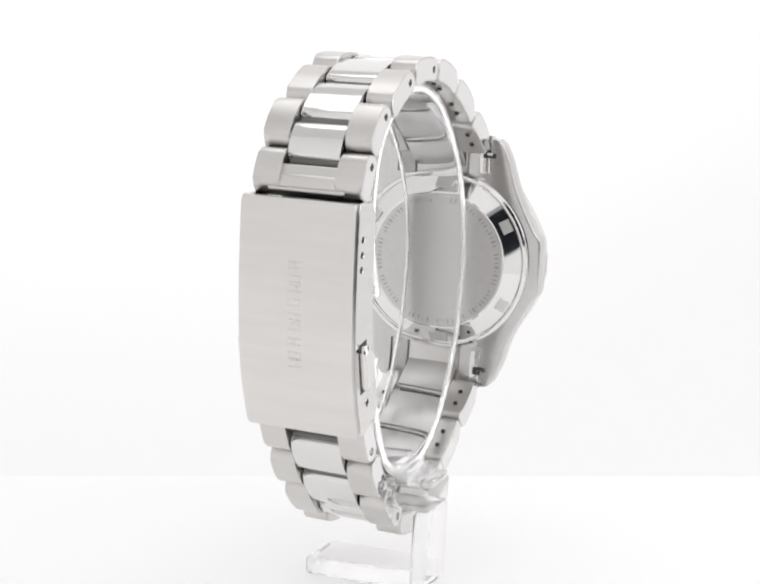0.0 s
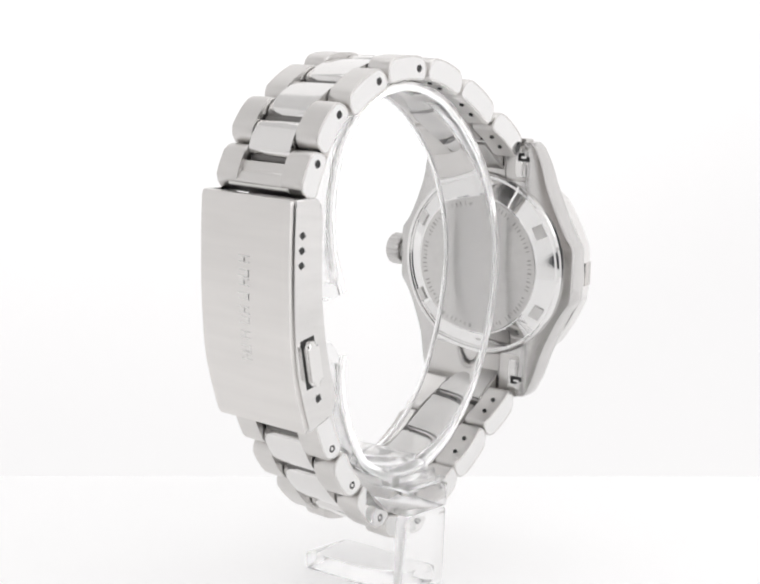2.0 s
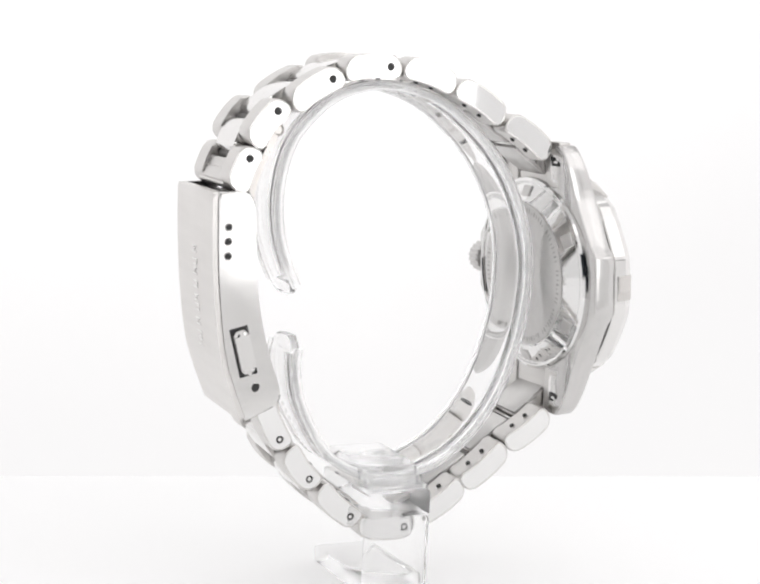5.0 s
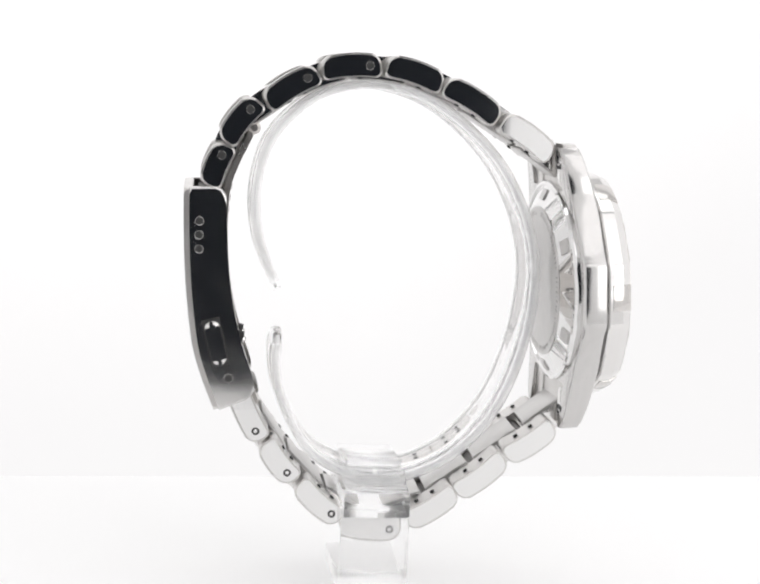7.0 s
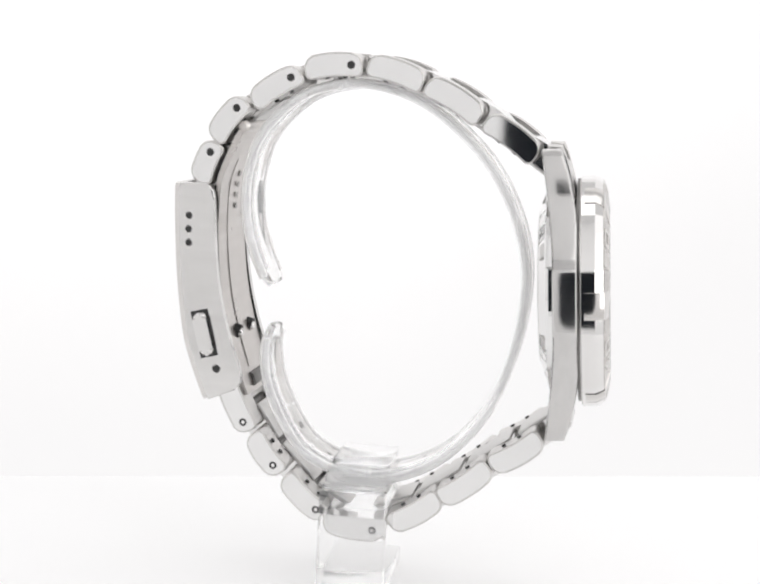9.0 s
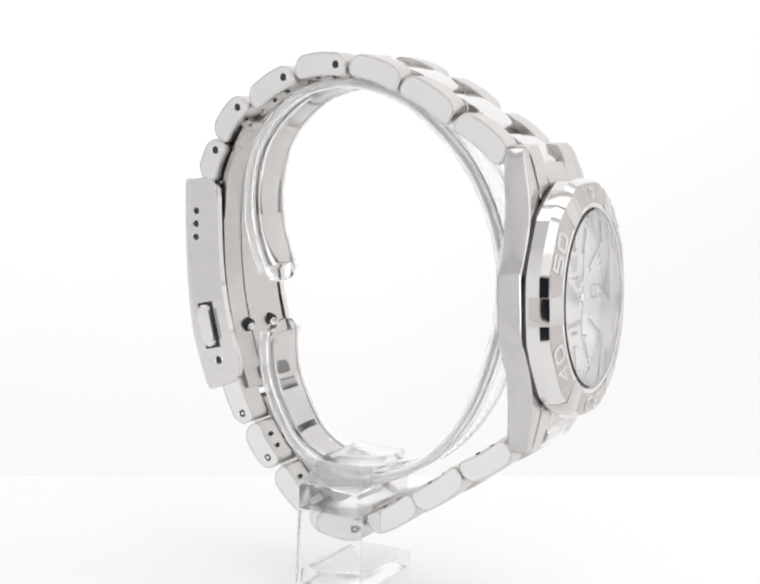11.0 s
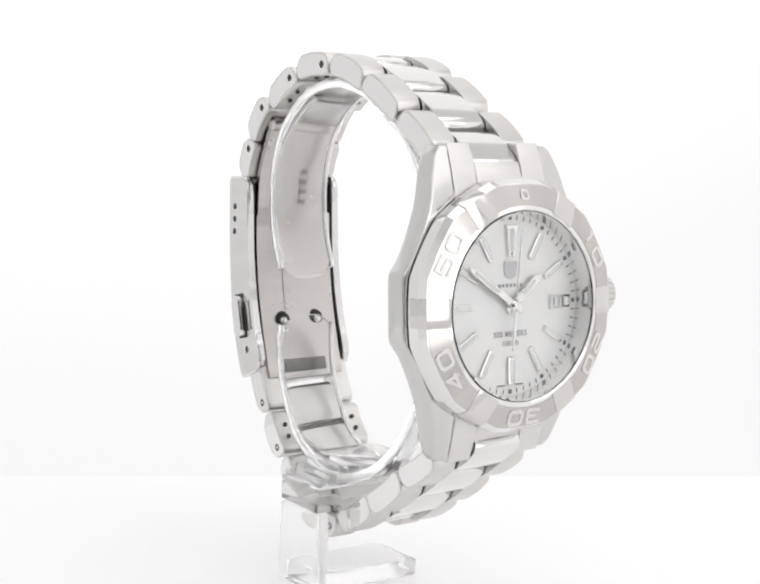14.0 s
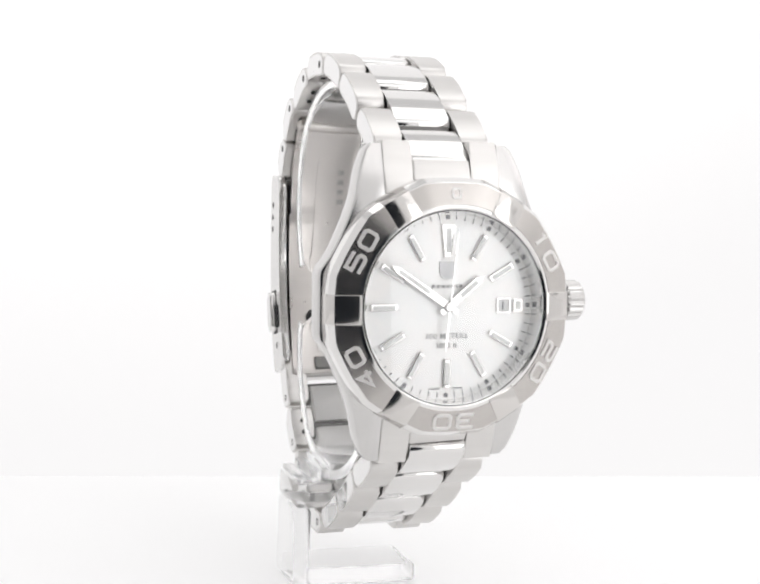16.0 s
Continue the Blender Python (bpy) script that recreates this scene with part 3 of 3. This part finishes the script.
def index(angle, r0, r1, half):
    m = DIAL @ Matrix.Rotation(radians(-angle), 4, "X")
    prof = [(0.0, r0), (0.42, r0 + 0.15), (0.42, r1 - 0.15), (0.0, r1)]
    ob = part("hour_marker", prism(prof, -half, half, 0.12, 2), M_POLISH, dial, "polished applied hour marker", m)
    part("lume", box(0.4, 0.44, -half * 0.6, half * 0.6, r0 + 0.4, r1 - 0.4, 0.0), M_LUME, ob, "white lume strip", m)


for hour in range(1, 12):
    if hour not in (3,):
        index(30 * hour, 6.3, 9.9, 0.42 if hour != 6 else 0.5)
wedge = bmesh.new()
outl = [(-1.0, 9.9), (1.0, 9.9), (0.5, 5.9), (-0.5, 5.9)]
w0 = [wedge.verts.new((0.0, y, z)) for y, z in outl]
w1 = [wedge.verts.new((0.42, y * 0.85, 7.9 + (z - 7.9) * 0.95)) for y, z in outl]
wedge.faces.new(w0), wedge.faces.new(w1[::-1])
for i in range(4):
    wedge.faces.new((w0[i], w1[i], w1[(i + 1) % 4], w0[(i + 1) % 4]))
twelve_marker = part("hour_marker", wedge, M_POLISH, dial, "polished wedge marker at twelve", DIAL, smooth=0)
part("lume", box(0.41, 0.45, -0.35, 0.35, 6.5, 9.4, 0.0), M_LUME, twelve_marker, "white lume strip", DIAL)
# date window at three
for (y0, y1, z0, z1) in ((6.5, 8.3, 0.75, 0.93), (6.5, 8.3, -0.93, -0.75), (6.5, 6.68, -0.75, 0.75), (8.12, 8.3, -0.75, 0.75)):
    part("date_frame", box(0.0, 0.3, y0, y1, z0, z1, 0.03, 1), M_POLISH, dial, "polished date frame", DIAL)
part("date_disc", box(0.0, 0.03, 6.68, 8.12, -0.75, 0.75, 0.0), M_DATE, dial, "white date disc", DIAL)
part("date_bar", box(0.03, 0.05, 7.28, 7.5, -0.5, 0.5, 0.0), M_PRINT, dial, m=DIAL.copy())
marker = part("date_marker", box(0.0, 0.3, 8.7, 9.95, -0.8, 0.8, 0.06, 1), M_STUD, dial, "square marker beside the date", DIAL)
part("lume", box(0.3, 0.33, 8.95, 9.7, -0.52, 0.52, 0.0), M_LUME, marker, "white lume square", DIAL)
# shield-shaped emblem, plain
shield = bmesh.new()
outl = [(-1.05, 1.0), (1.05, 1.0), (1.05, -0.2), (0.75, -0.85), (0, -1.2), (-0.75, -0.85), (-1.05, -0.2)]
v0 = [shield.verts.new((0.02, y, z + 4.35)) for y, z in outl]
v1 = [shield.verts.new((0.16, y, z + 4.35)) for y, z in outl]
shield.faces.new(v0), shield.faces.new(v1[::-1])
for i in range(len(outl)):
    shield.faces.new((v0[i], v1[i], v1[(i + 1) % len(outl)], v0[(i + 1) % len(outl)]))
part("emblem", shield, M_EMBLEM, dial, "small silver shield emblem", DIAL, smooth=0)
for y0, y1 in ((-2.2, -1.6), (-1.45, -0.95), (-0.8, -0.2), (-0.05, 0.45), (0.6, 1.1), (1.25, 1.7), (1.8, 2.3)):
    part("printed_bar", box(0.0, 0.03, y0 * 0.9, y1 * 0.9 - 0.1, 2.2, 2.62, 0.0), M_PRINT, dial, m=DIAL.copy())
TURN = Matrix(((0, 0, 1, 0), (1, 0, 0, 0), (0, 1, 0, 0), (0, 0, 0, 1)))
part("printed_words", lettering("300 METERS", 0.98, 0.01, 1.1, 0.012), M_PRINT, dial, "grey printed words", DIAL @ Matrix.Translation((0.02, 0, -3.6)) @ TURN, smooth=0)
part("printed_words", lettering("1000 ft", 0.88, 0.01, 1.1, 0.012), M_PRINT, dial, "grey printed words", DIAL @ Matrix.Translation((0.02, 0, -4.75)) @ TURN, smooth=0)
for side in (-1, 1):
    part("printed_bar", box(0.0, 0.03, min(side * 0.8, side * 2.2), max(side * 0.8, side * 2.2), -10.0, -9.8, 0.0), M_PRINT, dial, m=DIAL.copy())


def hand(name, angle, length, half, x, lume=True):
    m = DIAL @ Matrix.Rotation(radians(-angle), 4, "X")
    bm = bmesh.new()
    outl = [(-half * 0.7, -1.2), (half * 0.7, -1.2), (half, 1.2), (half, length - 0.9), (0, length), (-half, length - 0.9), (-half, 1.2)]
    a = [bm.verts.new((x, y, z)) for y, z in outl]
    b = [bm.verts.new((x + 0.16, y * 0.8, z)) for y, z in outl]
    bm.faces.new(a), bm.faces.new(b[::-1])
    for i in range(len(outl)):
        bm.faces.new((a[i], b[i], b[(i + 1) % len(outl)], a[(i + 1) % len(outl)]))
    ob = part(name, bm, M_POLISH, dial, "polished steel watch hand with white lume", m, smooth=0)
    if lume:
        part("lume", box(x + 0.15, x + 0.19, -half * 0.5, half * 0.5, length * 0.35, length - 1.1, 0.0), M_LUME, ob, "white lume strip", m)


hand("hour_hand", 51, 5.8, 0.55, 0.6)
hand("minute_hand", 304, 8.9, 0.5, 0.85)
hand("second_hand", 186, 5.6, 0.14, 1.08, False)
hand("second_hand_tip", 6, 9.3, 0.08, 1.08, False)
part("hand_cap", lathe([(0.62, 0.4), (0.62, 1.2), (0.45, 1.35)], 28), M_POLISH, dial, "polished cap over the hands", DIAL)

# crown on the far side
CROWN = CASE @ Matrix.Translation((0, 0, 0))
cm = CROWN @ Matrix.Translation((0.2, 15.7, 0)) @ Matrix.Rotation(radians(90), 4, "Z")
crown = part("crown", lathe([(1.7, -1.3), (1.7, 0.5), (2.25, 0.6), (2.4, 0.9), (2.4, 2.7), (2.1, 3.05), (1.4, 3.2)], 108, radius=lambda a, r, x: 1.0 + (0.05 * math.cos(18 * a) if r > 2.2 else 0.0)),
             M_BACK, watch, "fluted steel winding crown", cm, smooth=20)

# case back: polished cone with six notches, satin disc
back = part("case_back", lathe([(14.1, -1.4), (14.1, -2.3), (13.95, -2.65), (13.6, -2.82), (13.4, -2.78), (13.3, -2.55), (13.1, -2.55), (10.7, -3.72), (10.5, -3.7)], 120), M_MIRROR, watch, "polished steel case back ring", CASE @ Matrix.Translation((0, 0, 0.1)), smooth=20)
part("back_disc", lathe([(10.45, -3.5), (10.45, -3.78), (10.3, -3.85)], 96), M_BACK, back, "satin steel case back disc", CASE @ Matrix.Translation((0, 0, 0.1)))
for k in range(6):
    m = CASE @ Matrix.Translation((0, 0, 0.1)) @ Matrix.Rotation(radians(60 * k), 4, "X") @ Matrix.Translation((-3.04, 0, 12.1)) @ Matrix.Rotation(radians(25.6), 4, "Y")
    part("key_notch", box(-0.2, 0.12, -1.0, 1.0, -0.8, 0.8, 0.05, 1), M_BACK, back, "satin notch for the back key", m)
for k in range(88):
    a = 8 + 344 * k / 87
    if k % 9 == 8:
        continue
    m = CASE @ Matrix.Translation((0, 0, 0.1)) @ Matrix.Rotation(radians(a), 4, "X") @ Matrix.Translation((-3.86, 0, 9.55))
    part("engraved_bar", box(-0.012, 0.012, -0.06 - 0.08 * (k % 3 == 0), 0.06 + 0.07 * (k % 2), -0.34, 0.34 - 0.3 * (k % 5 == 2), 0.0), M_ENGRAVE, back, m=m)

# ---- the clear stand ----
stand = tagged(new("display_stand"), "clear acrylic watch stand with an open cuff on an L-shaped foot", "display stand")
UP = [(-14.1, 25.3), (-14.25, 25.6), (-14.7, 26.6), (-16.0, 29.4), (-17.3, 33.5), (-17.7, 39.2), (-16.4, 45.2), (-13.3, 49.6), (-8.8, 52.9), (-2.1, 54.3), (5.1, 52.9), (11.1, 49.3), (16.5, 43.9), (20.2, 37.2), (22.0, 30.2),
      (21.7, 22.5), (19.9, 15.1), (17.0, 8.9), (12.6, 3.8), (8.0, 0.9), (3.0, -0.6), (-1.0, -0.6), (-4.0, 0.4), (-8.2, 2.7), (-11.0, 6.3), (-13.5, 11.5), (-14.3, 16.1), (-14.1, 18.6), (-14.0, 19.6), (-14.0, 19.9)]


def strip(pts, thick, y0, y1, inset=0.0, r=3.2):
    """A bent strip with rounded ends; the points give its outer side."""
    line = curve_points(pts, 5)
    run = [0.0]
    for p, q in zip(line, line[1:]):
        run.append(run[-1] + (q - p).length)
    bm = bmesh.new()
    rings = []
    for i, q in enumerate(line):
        d = (line[min(i + 1, len(line) - 1)] - line[max(i - 1, 0)]).normalized()
        e = min(run[i], run[-1] - run[i])
        cut = r - math.sqrt(max(0.0, r * r - (r - e) ** 2)) if e < r else 0.0
        a, b = y0 + cut * 0.9, y1 - cut * 0.9
        n = Vector((d.y, -d.x))
        o, k = q + n * inset, q + n * (thick - inset)
        rings.append([bm.verts.new(v) for v in ((o.x, a + 0.5, o.y), (o.x, b - 0.5, o.y), ((o.x + k.x) / 2, b, (o.y + k.y) / 2), (k.x, b - 0.5, k.y), (k.x, a + 0.5, k.y), ((o.x + k.x) / 2, a, (o.y + k.y) / 2))])
    for p, q in zip(rings, rings[1:]):
        for k in range(6):
            bm.faces.new((p[k], p[(k + 1) % 6], q[(k + 1) % 6], q[k]))
    bm.faces.new(rings[0]), bm.faces.new(rings[-1][::-1])
    return bm


def rail(pts, out, depth, y0, y1):
    """A thin bar that follows the cuff's edge, its four long edges rounded."""
    line = curve_points(pts, 5)
    bm = bmesh.new()
    rings = []
    for i, q in enumerate(line):
        d = (line[min(i + 1, len(line) - 1)] - line[max(i - 1, 0)]).normalized()
        n = Vector((d.y, -d.x))
        ring = []
        for h, w in ((0.0, 0.25), (0.0, 0.75), (0.12, 1.0), (0.88, 1.0), (1.0, 0.75), (1.0, 0.25), (0.88, 0.0), (0.12, 0.0)):
            p = q + n * (out + (depth - out) * h)
            ring.append(bm.verts.new((p.x, y0 + (y1 - y0) * w, p.y)))
        rings.append(ring)
    for p, q in zip(rings, rings[1:]):
        for k in range(8):
            bm.faces.new((p[k], p[(k + 1) % 8], q[(k + 1) % 8], q[k]))
    bm.faces.new(rings[0]), bm.faces.new(rings[-1][::-1])
    return bm


cuff = part("cuff", strip(UP, 1.15, -6.0, 2.75), M_ACRYLIC, stand, "clear bent acrylic cuff", smooth=50)
# rails added along both edges: their white highlight as milky material
for lo in (-6.35, 2.6):
    part("cuff_edge_highlight", rail(UP[2:-2], -0.06, 1.21, lo, lo + 0.5), M_EDGE, cuff, "added milky rail for the bright highlight on the cuff's edge", smooth=50)
part("hub", box(-4.2, 4.9, -11.2, 4.6, -4.15, -0.75, 0.3, 2), M_BLOCK, stand, "clear acrylic block under the cuff")
part("saddle", box(-3.6, 4.3, -6.0, 4.4, 1.05, 2.4, 0.3, 2), M_BLOCK, stand, "clear acrylic saddle inside the cuff")
for k in range(3):
    part("hub_rib", box(-3.9, 4.6, -11.0 + 1.75 * k, -9.5 + 1.75 * k, -0.7, 0.2 + 0.8 * k, 0.35, 2), M_BLOCK, stand)
part("leg", box(-4.3, 5.0, -11.3, -9.0, -15.5, -4.25, 0.7, 3), M_BLOCK, stand, "clear acrylic upright leg")
part("foot", box(-4.3, 5.0, -8.95, 6.6, -15.5, -13.0, 0.5, 3), M_BLOCK, stand, "clear acrylic foot plate")


for ob in stand.children_recursive:
    ob.visible_shadow = False


# ---- what turns ----
def motions():
    seat = Matrix.Translation((0, -0.45e-3, 25e-3)) @ Matrix.Rotation(radians(-1.7), 4, "Z") @ Matrix.Rotation(radians(0.85), 4, "X") @ Matrix.Translation((0, 0, -25e-3))
    turned, carried = [], []
    for k in range(33):
        t = k * 0.5
        a = 68.885 - 8.2974 * t - 0.0622 * t * t + 0.002402 * t ** 3
        m = Matrix.Rotation(radians(a), 4, "Z")
        turned.append((t, m @ seat))
        carried.append((t, m))
    walk(watch, turned)
    walk(stand, carried)


motions()
